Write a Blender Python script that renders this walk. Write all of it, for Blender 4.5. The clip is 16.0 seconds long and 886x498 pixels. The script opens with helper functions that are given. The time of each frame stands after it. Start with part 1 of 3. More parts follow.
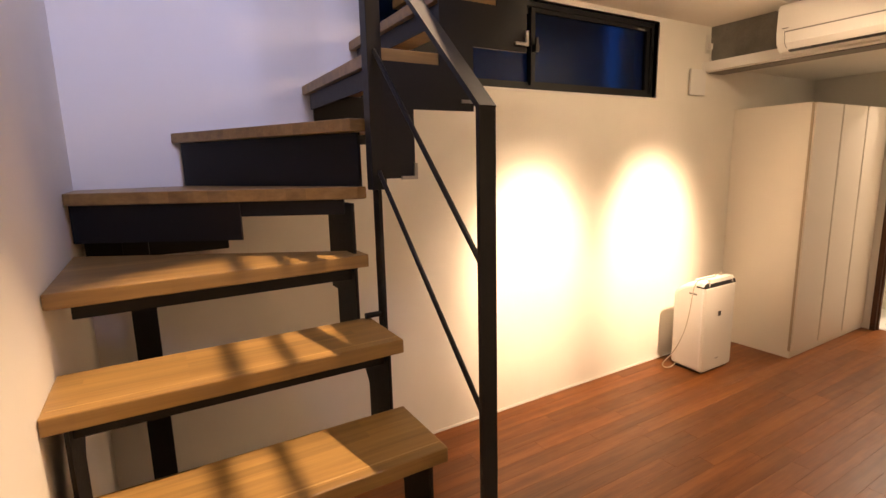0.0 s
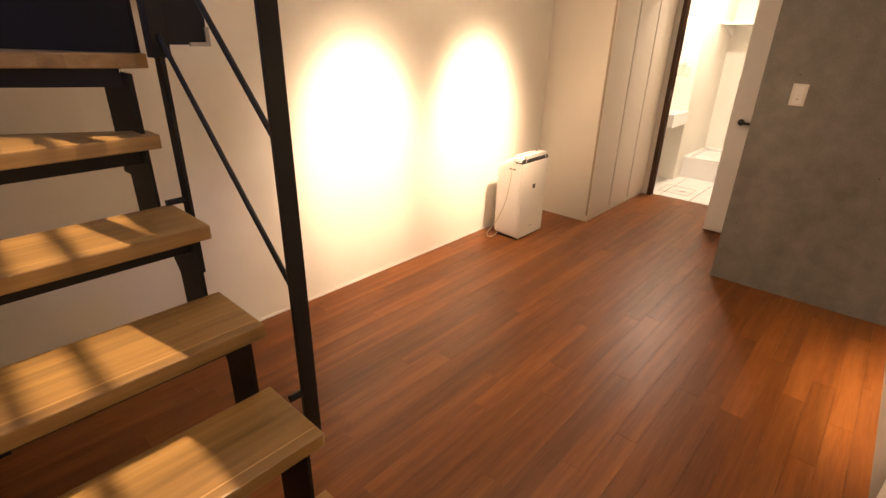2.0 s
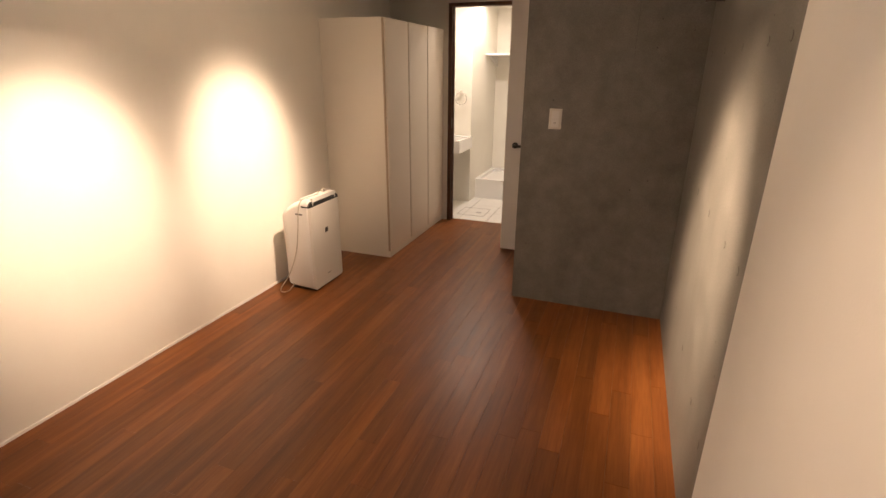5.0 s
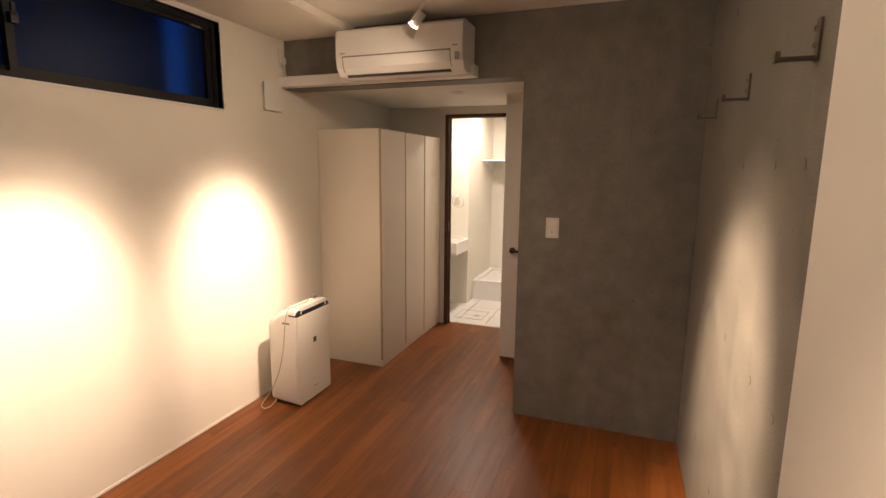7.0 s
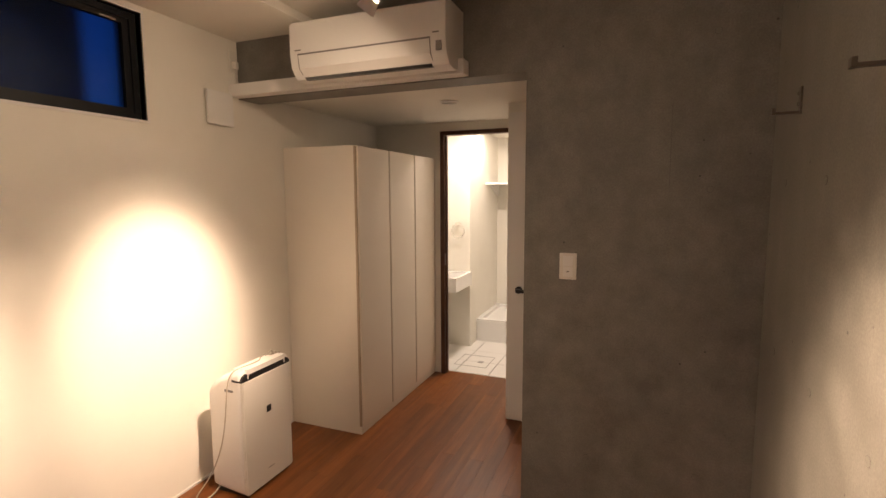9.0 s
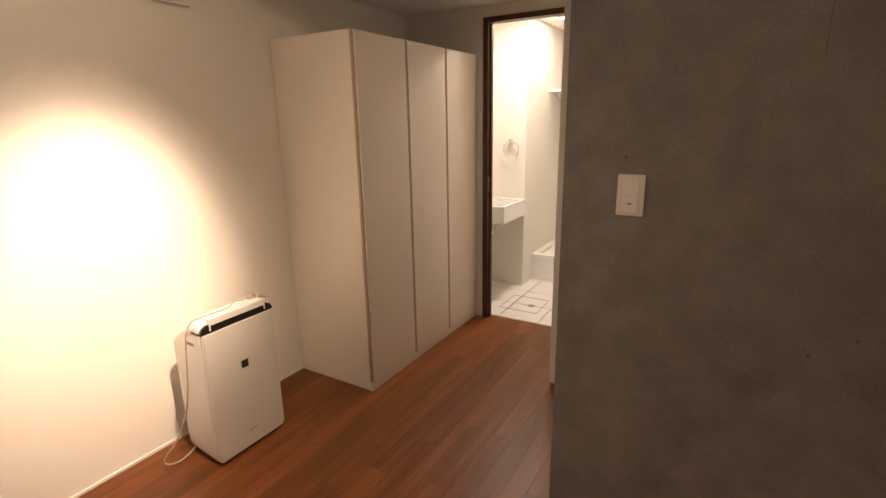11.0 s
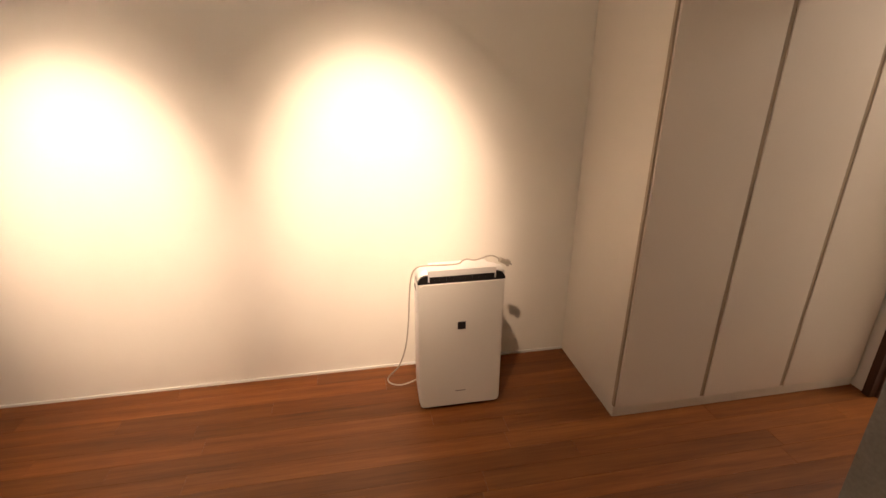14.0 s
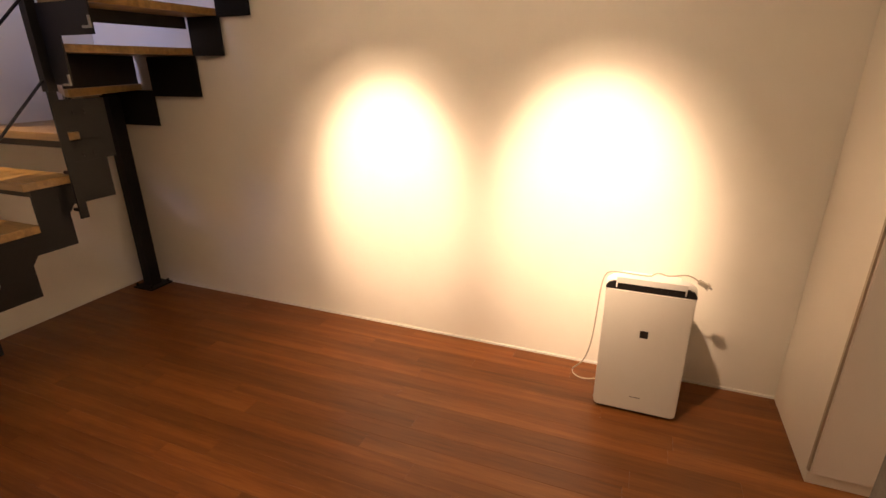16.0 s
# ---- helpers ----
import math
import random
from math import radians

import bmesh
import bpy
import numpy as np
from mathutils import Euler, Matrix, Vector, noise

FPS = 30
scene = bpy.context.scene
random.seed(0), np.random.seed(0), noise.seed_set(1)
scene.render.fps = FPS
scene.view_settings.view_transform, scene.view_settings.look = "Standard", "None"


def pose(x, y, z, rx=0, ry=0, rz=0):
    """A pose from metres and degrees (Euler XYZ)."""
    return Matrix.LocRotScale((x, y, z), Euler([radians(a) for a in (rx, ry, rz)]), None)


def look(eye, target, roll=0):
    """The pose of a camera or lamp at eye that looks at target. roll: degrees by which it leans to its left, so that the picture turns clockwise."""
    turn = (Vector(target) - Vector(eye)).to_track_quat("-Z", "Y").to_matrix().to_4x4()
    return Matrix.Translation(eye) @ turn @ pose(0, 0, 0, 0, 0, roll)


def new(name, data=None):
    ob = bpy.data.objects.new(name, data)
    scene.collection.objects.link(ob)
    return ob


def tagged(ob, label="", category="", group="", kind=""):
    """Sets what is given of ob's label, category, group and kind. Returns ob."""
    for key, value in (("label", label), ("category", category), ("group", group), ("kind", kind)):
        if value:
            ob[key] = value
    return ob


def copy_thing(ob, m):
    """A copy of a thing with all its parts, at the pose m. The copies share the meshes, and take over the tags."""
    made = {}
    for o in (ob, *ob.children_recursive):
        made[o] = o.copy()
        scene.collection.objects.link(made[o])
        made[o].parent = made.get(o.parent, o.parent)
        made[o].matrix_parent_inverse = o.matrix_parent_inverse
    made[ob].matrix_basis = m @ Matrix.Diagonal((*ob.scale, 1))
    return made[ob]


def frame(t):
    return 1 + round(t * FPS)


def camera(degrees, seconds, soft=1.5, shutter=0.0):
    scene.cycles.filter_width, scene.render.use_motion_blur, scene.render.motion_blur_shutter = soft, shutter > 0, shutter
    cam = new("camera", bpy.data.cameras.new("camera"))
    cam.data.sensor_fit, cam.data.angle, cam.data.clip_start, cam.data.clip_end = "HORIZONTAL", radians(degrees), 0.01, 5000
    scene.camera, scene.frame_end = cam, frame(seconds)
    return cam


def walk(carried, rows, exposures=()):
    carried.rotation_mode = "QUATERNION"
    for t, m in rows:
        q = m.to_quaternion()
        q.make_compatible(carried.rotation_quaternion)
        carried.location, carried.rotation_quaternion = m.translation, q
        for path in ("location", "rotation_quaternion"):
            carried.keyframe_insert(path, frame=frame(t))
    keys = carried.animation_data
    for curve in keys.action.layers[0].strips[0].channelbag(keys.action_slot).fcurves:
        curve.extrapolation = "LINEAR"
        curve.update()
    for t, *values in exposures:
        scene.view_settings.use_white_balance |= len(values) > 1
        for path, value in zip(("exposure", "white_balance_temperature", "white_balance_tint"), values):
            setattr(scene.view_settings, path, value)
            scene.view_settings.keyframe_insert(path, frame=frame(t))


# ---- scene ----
cam = camera(84.0, 16.0)
PATH = [
    (0.0, pose(0.309, 0.169, 1.475, 80.01, 1.37, 59.39)),
    (0.5, pose(0.319, 0.184, 1.460, 76.11, 0.81, 56.55)),
    (1.0, pose(0.330, 0.208, 1.451, 71.95, -0.13, 51.95)),
    (1.5, pose(0.353, 0.223, 1.449, 68.85, -0.90, 47.16)),
    (2.0, pose(0.396, 0.231, 1.472, 66.34, -1.18, 42.20)),
    (2.5, pose(0.446, 0.247, 1.481, 64.93, -0.90, 39.42)),
    (3.0, pose(0.463, 0.298, 1.495, 64.03, -0.45, 35.30)),
    (3.5, pose(0.448, 0.379, 1.492, 64.38, -0.59, 29.04)),
    (4.0, pose(0.403, 0.480, 1.474, 65.86, -0.99, 24.32)),
    (4.2, pose(0.393, 0.510, 1.470, 66.64, -1.35, 22.93)),
    (6.3, pose(0.355, 0.785, 1.499, 76.16, -0.61, 19.20)),
    (6.5, pose(0.350, 0.791, 1.512, 77.59, -0.72, 19.66)),
    (7.0, pose(0.343, 0.800, 1.534, 80.69, -0.56, 20.43)),
    (7.5, pose(0.333, 0.860, 1.540, 82.48, -0.29, 19.82)),
    (8.0, pose(0.324, 0.998, 1.544, 83.66, -0.01, 20.26)),
    (8.2, pose(0.300, 1.109, 1.539, 84.00, 0.12, 20.71)),
    (10.3, pose(0.210, 1.931, 1.452, 80.24, 0.70, 24.27)),
    (10.5, pose(0.206, 2.015, 1.437, 79.07, 0.96, 25.41)),
    (11.0, pose(0.209, 2.224, 1.419, 75.14, 1.02, 30.87)),
    (11.5, pose(0.175, 2.420, 1.407, 72.75, 0.43, 36.26)),
    (12.0, pose(0.155, 2.556, 1.418, 70.83, 0.85, 44.10)),
    (12.5, pose(0.207, 2.682, 1.427, 70.30, 1.22, 51.26)),
    (13.0, pose(0.276, 2.816, 1.421, 69.43, 0.62, 60.63)),
    (13.5, pose(0.203, 2.917, 1.432, 67.75, 0.25, 66.88)),
    (14.0, pose(0.165, 3.037, 1.445, 68.10, -0.10, 79.45)),
    (14.5, pose(0.221, 3.142, 1.403, 69.61, 0.30, 86.84)),
    (15.0, pose(0.277, 3.237, 1.424, 69.06, -0.30, 94.91)),
    (15.5, pose(0.419, 3.347, 1.473, 68.95, 0.09, 106.76)),
    (16.0, pose(0.495, 3.325, 1.495, 69.63, 0.50, 111.71)),
]
EXPOSURES = [(0.0, 0.62, 7000, 10), (2.0, 0.66, 6800, 10), (3.0, 0.30, 6450, 10), (4.2, -0.06, 6300, 10), (6.3, 0.04, 6250, 10), (8.2, 0.02, 6250, 10),
             (10.3, 0.02, 6200, 10), (14.0, -0.16, 6250, 11), (15.0, 0.02, 6700, 12), (16.0, 0.2, 7000, 12)]
walk(cam, PATH, EXPOSURES)

# ---- world, lights ----
world = bpy.data.worlds.new("dusk")
scene.world = world
world.use_nodes = True
wn = world.node_tree.nodes
sky = wn.new("ShaderNodeTexSky")
sky.sky_type, sky.sun_disc = "NISHITA", False
sky.sun_elevation, sky.sun_rotation = radians(5), radians(250)
wn["Background"].inputs[1].default_value = 0.15
world.node_tree.links.new(sky.outputs[0], wn["Background"].inputs[0])

WX, RX, RXW = -1.89, 0.70, 0.668      # white wall, concrete wall, plastered wall on the other side
BY, CY, CX = -0.07, 3.70, -0.25       # back wall, concrete end wall and its free edge
DY = 5.27                             # wall with the washroom door
CZ, UZ = 2.41, 4.9                    # ceiling, top of the stairwell


def lamp(name, kind, place, target, power, color, **more):
    data = bpy.data.lights.new(name, kind)
    data.energy, data.color = power, color
    for key, value in more.items():
        setattr(data, key, value)
    ob = new(name, data)
    ob.matrix_world = look(place, target)
    return ob


WARM = (1.0, 0.69, 0.47)
TRACK_X = -0.56
SPOTS = [((-0.665, 3.06, 2.19), (WX, 3.14, 0.84), 340, 41), ((-0.665, 2.06, 2.19), (WX, 2.05, 0.86), 325, 38),
         ((-0.44, 2.20, 2.19), (RX, 2.64, 0.74), 500, 41), ((-0.44, 1.10, 2.19), (RXW, 1.02, 0.85), 66, 60)]
for place, target, power, size in SPOTS:
    out = (Vector(target) - Vector(place)).normalized() * 0.045
    lamp("spot_beam", "SPOT", tuple(Vector(place) + out), target, power, WARM,
         spot_size=radians(size), spot_blend=1.0, shadow_soft_size=0.018)
    if size < 50:      # the weak wide field round a reflector lamp's beam
        lamp("spot_field", "SPOT", tuple(Vector(place) + out), (target[0], target[1], 0.70), 105, WARM,
             spot_size=radians(58), spot_blend=1.0, shadow_soft_size=0.018)
lamp("upstairs_spot_beam", "SPOT", (-0.62, 1.25, 4.20), (-0.75, 0.37, 0.8), 640, WARM, spot_size=radians(22), spot_blend=0.5, shadow_soft_size=0.013)
# the lamp at y 5.66 is an added fill that brightens the pier
for y, power in ((6.30, 6.5), (5.66, 19.0)):
    lamp("washroom_lamp", "AREA", (-1.12, y, 2.155), (-1.12, y, 0), power, (1.0, 0.80, 0.65), shape="DISK", size=0.10)
lamp("upstairs_window_daylight", "AREA", (0.88, 0.75, 3.30), (-1.89, 0.20, 1.8), 42, (0.47, 0.51, 1.0), shape="RECTANGLE", size=0.66, size_y=0.78)

# ---- materials ----


def material(name, build):
    m = bpy.data.materials.new(name)
    m.use_nodes = True
    tree = m.node_tree
    build(tree, tree.nodes["Principled BSDF"])
    return m


def node(tree, kind, **inputs):
    n = tree.nodes.new("ShaderNode" + kind)
    for key, value in inputs.items():
        n.inputs[key].default_value = value
    return n


def coords(tree, scale=(1, 1, 1), objectwise=False):
    """Real-world coordinates, scaled; objectwise shifts them from piece to piece."""
    mapping = node(tree, "Mapping", Scale=scale)
    geo = node(tree, "NewGeometry")
    if objectwise:
        info = node(tree, "ObjectInfo")
        shift = node(tree, "VectorMath")
        shift.operation = "MULTIPLY_ADD"
        shift.inputs[1].default_value = (37.0, 53.0, 11.0)
        tree.links.new(info.outputs["Random"], shift.inputs[0])
        tree.links.new(geo.outputs["Position"], shift.inputs[2])
        tree.links.new(shift.outputs[0], mapping.inputs["Vector"])
    else:
        tree.links.new(geo.outputs["Position"], mapping.inputs["Vector"])
    return mapping.outputs[0]


def noise_tex(tree, vector, scale, detail=4.0, rough=0.55):
    n = node(tree, "TexNoise", Scale=scale, Detail=detail, Roughness=rough)
    tree.links.new(vector, n.inputs["Vector"])
    return n.outputs["Fac"]


def ramp(tree, fac, stops):
    r = node(tree, "ValToRGB")
    els = r.color_ramp.elements
    while len(els) < len(stops):
        els.new(0.5)
    for el, (pos, col) in zip(els, stops):
        el.position, el.color = pos, (*col, 1)
    tree.links.new(fac, r.inputs[0])
    return r.outputs[0]


def mix(tree, fac, a, b, blend="MIX"):
    m = node(tree, "Mix")
    m.data_type, m.blend_type = "RGBA", blend
    for socket, value in ((m.inputs[0], fac), (m.inputs[6], a), (m.inputs[7], b)):
        if hasattr(value, "is_linked"):
            tree.links.new(value, socket)
        else:
            socket.default_value = value if isinstance(value, float) else (*value, 1)
    return m.outputs[2]


def bump(tree, bsdf, height, strength, distance=0.002):
    b = node(tree, "Bump", Strength=strength, Distance=distance)
    tree.links.new(height, b.inputs["Height"])
    tree.links.new(b.outputs[0], bsdf.inputs["Normal"])


def plain(color, rough=0.5, metal=0.0, vary=0.06, grain=60.0, relief=0.05, coat=0.0, gloss=0.5):
    def build(tree, bsdf):
        v = coords(tree)
        big, fine = noise_tex(tree, v, 2.3), noise_tex(tree, v, grain)
        lo = tuple(c * (1 - vary) for c in color)
        hi = tuple(min(1, c * (1 + vary)) for c in color)
        base = ramp(tree, big, [(0.3, lo), (0.7, hi)])
        tree.links.new(mix(tree, 0.35, base, ramp(tree, fine, [(0.3, lo), (0.7, hi)])), bsdf.inputs["Base Color"])
        rr = node(tree, "MapRange")
        rr.inputs[3].default_value, rr.inputs[4].default_value = rough * 0.85, min(1, rough * 1.15)
        tree.links.new(fine, rr.inputs[0])
        tree.links.new(rr.outputs[0], bsdf.inputs["Roughness"])
        bsdf.inputs["Metallic"].default_value = metal
        bsdf.inputs["Specular IOR Level"].default_value = gloss
        bsdf.inputs["Coat Weight"].default_value = coat
        if relief:
            bump(tree, bsdf, fine, relief, 0.001)
    return build


def plaster(tree, bsdf):
    v = coords(tree)
    fine, mid = noise_tex(tree, v, 180.0, 3.0), noise_tex(tree, v, 1.6, 5.0)
    tree.links.new(ramp(tree, mid, [(0.3, (0.74, 0.71, 0.635)), (0.7, (0.80, 0.77, 0.695))]), bsdf.inputs["Base Color"])
    bsdf.inputs["Roughness"].default_value = 0.85
    bump(tree, bsdf, fine, 0.25, 0.0012)


def concrete(tree, bsdf):
    v = coords(tree)
    cloud, mid, fine = noise_tex(tree, v, 1.1, 6.0, 0.6), noise_tex(tree, v, 9.0, 6.0, 0.65), noise_tex(tree, v, 140.0, 4.0)
    base = ramp(tree, cloud, [(0.30, (0.136, 0.126, 0.104)), (0.50, (0.170, 0.158, 0.131)), (0.72, (0.206, 0.192, 0.160))])
    base = mix(tree, 0.34, base, ramp(tree, mid, [(0.34, (0.11, 0.106, 0.094)), (0.66, (0.29, 0.28, 0.255))]))
    pores = node(tree, "TexVoronoi", Scale=9.0, Randomness=1.0)
    tree.links.new(v, pores.inputs["Vector"])
    spots = ramp(tree, pores.outputs["Distance"], [(0.025, (0.15, 0.15, 0.15)), (0.055, (1, 1, 1))])
    streak = noise_tex(tree, coords(tree, (9, 9, 0.5)), 1.0, 3.0)
    base = mix(tree, 0.7, base, spots, "MULTIPLY")
    base = mix(tree, 0.3, base, ramp(tree, fine, [(0.35, (0.62, 0.62, 0.62)), (0.65, (1.3, 1.3, 1.3))]), "MULTIPLY")
    base = mix(tree, 0.25, base, ramp(tree, streak, [(0.35, (0.82, 0.82, 0.82)), (0.65, (1.1, 1.1, 1.1))]), "MULTIPLY")
    tree.links.new(base, bsdf.inputs["Base Color"])
    tree.links.new(ramp(tree, mid, [(0.3, (0.5, 0.5, 0.5)), (0.7, (0.72, 0.72, 0.72))]), bsdf.inputs["Roughness"])
    bump(tree, bsdf, mix(tree, 0.85, fine, spots), 0.16, 0.002)


def timber(dark, mid_col, light, along, rough, coat=0.0, spread=0.55):
    def build(tree, bsdf):
        stretch = {"x": (1.2, 26, 26), "y": (26, 1.2, 26), "z": (26, 26, 1.2)}[along]
        v = coords(tree, stretch, True)
        grain, fibre = noise_tex(tree, v, 1.0, 6.0, 0.62), noise_tex(tree, v, 7.0, 4.0)
        col = ramp(tree, grain, [(0.25, dark), (0.5, mid_col), (0.78, light)])
        col = mix(tree, 0.2, col, ramp(tree, fibre, [(0.35, dark), (0.65, light)]))
        info = node(tree, "ObjectInfo")
        tone = ramp(tree, info.outputs["Random"], [(0.0, (1 - spread,) * 3), (0.55, (1.0, 0.98, 0.95)), (1.0, (1 + spread * 0.9, 1 + spread * 0.85, 1 + spread * 0.7))])
        col = mix(tree, 1.0, col, tone, "MULTIPLY")
        patch = noise_tex(tree, coords(tree, (5, 0.9, 5)), 1.0, 4.0)
        col = mix(tree, 0.7, col, ramp(tree, patch, [(0.3, (0.72, 0.68, 0.64)), (0.7, (1.25, 1.22, 1.18))]), "MULTIPLY")
        tree.links.new(col, bsdf.inputs["Base Color"])
        scuff = noise_tex(tree, coords(tree), 14.0, 5.0)
        rr = node(tree, "MapRange")
        rr.inputs[3].default_value, rr.inputs[4].default_value = rough * 0.75, rough * 1.3
        tree.links.new(scuff, rr.inputs[0])
        tree.links.new(rr.outputs[0], bsdf.inputs["Roughness"])
        bsdf.inputs["Coat Weight"].default_value = coat
        bsdf.inputs["Specular IOR Level"].default_value = 0.33
        bump(tree, bsdf, fibre, 0.12, 0.0006)
    return build


def staves(tree, bsdf):
    """Laminated light wood: 28 mm staves running along a tread."""
    v = coords(tree, (1, 1, 1), True)
    brick = node(tree, "TexBrick", Scale=1.0)
    brick.inputs["Brick Width"].default_value, brick.inputs["Row Height"].default_value = 0.42, 0.03
    brick.inputs["Mortar Size"].default_value = 0.0
    brick.inputs["Color1"].default_value, brick.inputs["Color2"].default_value = (0.78, 0.78, 0.78, 1), (1.2, 1.17, 1.1, 1)
    turn = node(tree, "Mapping")
    turn.inputs["Rotation"].default_value = (0, 0, radians(90))
    tree.links.new(v, turn.inputs["Vector"])
    tree.links.new(turn.outputs[0], brick.inputs["Vector"])
    grain = noise_tex(tree, coords(tree, (40, 2.0, 40), True), 1.0, 6.0, 0.6)
    col = ramp(tree, grain, [(0.25, (0.175, 0.098, 0.030)), (0.5, (0.255, 0.150, 0.048)), (0.75, (0.34, 0.207, 0.072))])
    col = mix(tree, 0.75, col, brick.outputs["Color"], "MULTIPLY")
    tree.links.new(col, bsdf.inputs["Base Color"])
    bsdf.inputs["Roughness"].default_value = 0.38
    bump(tree, bsdf, grain, 0.1, 0.0006)


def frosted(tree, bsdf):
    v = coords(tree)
    # the blue of dusk light is put into the glass colour
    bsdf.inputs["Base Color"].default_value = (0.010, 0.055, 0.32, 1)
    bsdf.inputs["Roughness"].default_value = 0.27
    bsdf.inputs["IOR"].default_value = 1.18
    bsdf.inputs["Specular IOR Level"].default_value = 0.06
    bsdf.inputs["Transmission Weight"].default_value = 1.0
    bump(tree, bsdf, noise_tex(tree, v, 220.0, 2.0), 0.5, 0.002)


def glow(color, strength):
    def build(tree, bsdf):
        bsdf.inputs["Base Color"].default_value = (*color, 1)
        bsdf.inputs["Emission Color"].default_value = (*color, 1)
        bsdf.inputs["Emission Strength"].default_value = strength
    return build


PLASTER = material("white_plaster", plaster)
CONCRETE = material("fair_faced_concrete", concrete)
FLOOR_WOOD = material("oiled_red_brown_floorboards", timber((0.105, 0.031, 0.007), (0.178, 0.059, 0.013), (0.265, 0.104, 0.026), "y", 0.38, 0.0, 0.2))
TREAD_WOOD = material("laminated_light_wood", staves)
FRAME_WOOD = material("dark_brown_wood", timber((0.04, 0.016, 0.008), (0.075, 0.032, 0.016), (0.11, 0.05, 0.025), "z", 0.5, 0.0, 0.1))
BLACK = material("black_painted_steel", plain((0.008, 0.0075, 0.0075), 0.46, 0.0, 0.25, 90.0, 0.06, 0.0, 0.22))
GREY_STEEL = material("grey_galvanised_steel", plain((0.33, 0.32, 0.30), 0.38, 0.9, 0.1, 80.0, 0.04))
DULL_STEEL = material("dull_brown_steel", plain((0.13, 0.105, 0.085), 0.5, 0.5, 0.2, 80.0, 0.06))
CHROME = material("polished_chrome", plain((0.78, 0.77, 0.75), 0.12, 1.0, 0.03, 40.0, 0.0))
WHITE_PAINT = material("white_painted_board", plain((0.74, 0.725, 0.69), 0.5, 0.0, 0.02, 120.0, 0.05))
LAMINATE = material("cream_white_laminate", plain((0.75, 0.70, 0.61), 0.42, 0.0, 0.025, 150.0, 0.03))
DOOR_FACE = material("warm_white_laminate", plain((0.755, 0.675, 0.575), 0.45, 0.0, 0.025, 150.0, 0.03))
GROOVE = material("grey_brown_edge_profile", plain((0.40, 0.315, 0.225), 0.55, 0.0, 0.1))
PLASTIC = material("white_plastic", plain((0.76, 0.745, 0.71), 0.36, 0.0, 0.02, 90.0, 0.02))
PLASTIC_OLD = material("ivory_plastic", plain((0.70, 0.675, 0.61), 0.4, 0.0, 0.02, 90.0, 0.02))
DARK_PLASTIC = material("black_plastic", plain((0.014, 0.013, 0.013), 0.3, 0.0, 0.2, 90.0, 0.02))
GREY_PRINT_GAP_SHADE = material("grey_print_and_gap_shade", plain((0.22, 0.21, 0.20), 0.6))
CORD = material("grey_beige_cord", plain((0.42, 0.38, 0.31), 0.5))
CERAMIC = material("white_ceramic", plain((0.82, 0.81, 0.79), 0.14, 0.0, 0.015, 30.0, 0.0, 0.3))
TILE = material("white_floor_tile", plain((0.76, 0.74, 0.70), 0.25, 0.0, 0.03, 50.0, 0.02))
GROUT = material("grey_grout", plain((0.27, 0.255, 0.23), 0.85))
# shade at the tie-hole rims, painted as darker grey; the seam shares it
SHADED_CONCRETE = material("shadowed_tie_hole_rim", plain((0.13, 0.125, 0.11), 0.8))
NOSING = material("worn_pale_wood_line", plain((0.42, 0.27, 0.11), 0.4))
ALUMINIUM = material("black_aluminium", plain((0.009, 0.0095, 0.011), 0.45, 0.0, 0.2, 60.0, 0.05, 0.0, 0.25))
GLASS = material("frosted_glass_dusk_tint", frosted)
LAMP_ON = material("lit_lamp_face", glow((1.0, 0.72, 0.48), 430.0))
LAMP_SOFT = material("lit_downlight_diffuser", glow((1.0, 0.9, 0.74), 9.0))
LAMP_OFF = material("unlit_lamp_diffuser", plain((0.55, 0.53, 0.48), 0.4))

# ---- mesh helpers ----


def mesh_of(bm, name, mat, smooth=False):
    bmesh.ops.recalc_face_normals(bm, faces=bm.faces)
    data = bpy.data.meshes.new(name)
    bm.to_mesh(data)
    bm.free()
    data.materials.append(mat)
    if smooth:
        for p in data.polygons:
            p.use_smooth = True
    return data


def part(name, bm, mat, parent=None, label="", smooth=False):
    ob = new(name, mesh_of(bm, name, mat, smooth))
    ob.parent = parent
    return tagged(ob, label)


def thing(name, label, category, place=(0, 0, 0), kind="", group="", turn=0):
    ob = new(name)
    ob.matrix_world = pose(*place, 0, 0, turn)
    return tagged(ob, label, category, group, kind)


def add_box(bm, x0, x1, y0, y1, z0, z1):
    vs = [bm.verts.new(p) for p in ((x0, y0, z0), (x1, y0, z0), (x1, y1, z0), (x0, y1, z0), (x0, y0, z1), (x1, y0, z1), (x1, y1, z1), (x0, y1, z1))]
    for f in ((3, 2, 1, 0), (4, 5, 6, 7), (0, 1, 5, 4), (1, 2, 6, 5), (2, 3, 7, 6), (3, 0, 4, 7)):
        bm.faces.new([vs[i] for i in f])
    return bm


def box(x0, x1, y0, y1, z0, z1, bevel=0.0, segments=2):
    bm = add_box(bmesh.new(), x0, x1, y0, y1, z0, z1)
    if bevel:
        bmesh.ops.bevel(bm, geom=bm.edges[:], offset=bevel, segments=segments, profile=0.6, affect="EDGES")
    return bm


def boxes(*list_of):
    bm = bmesh.new()
    for b in list_of:
        add_box(bm, *b)
    return bm


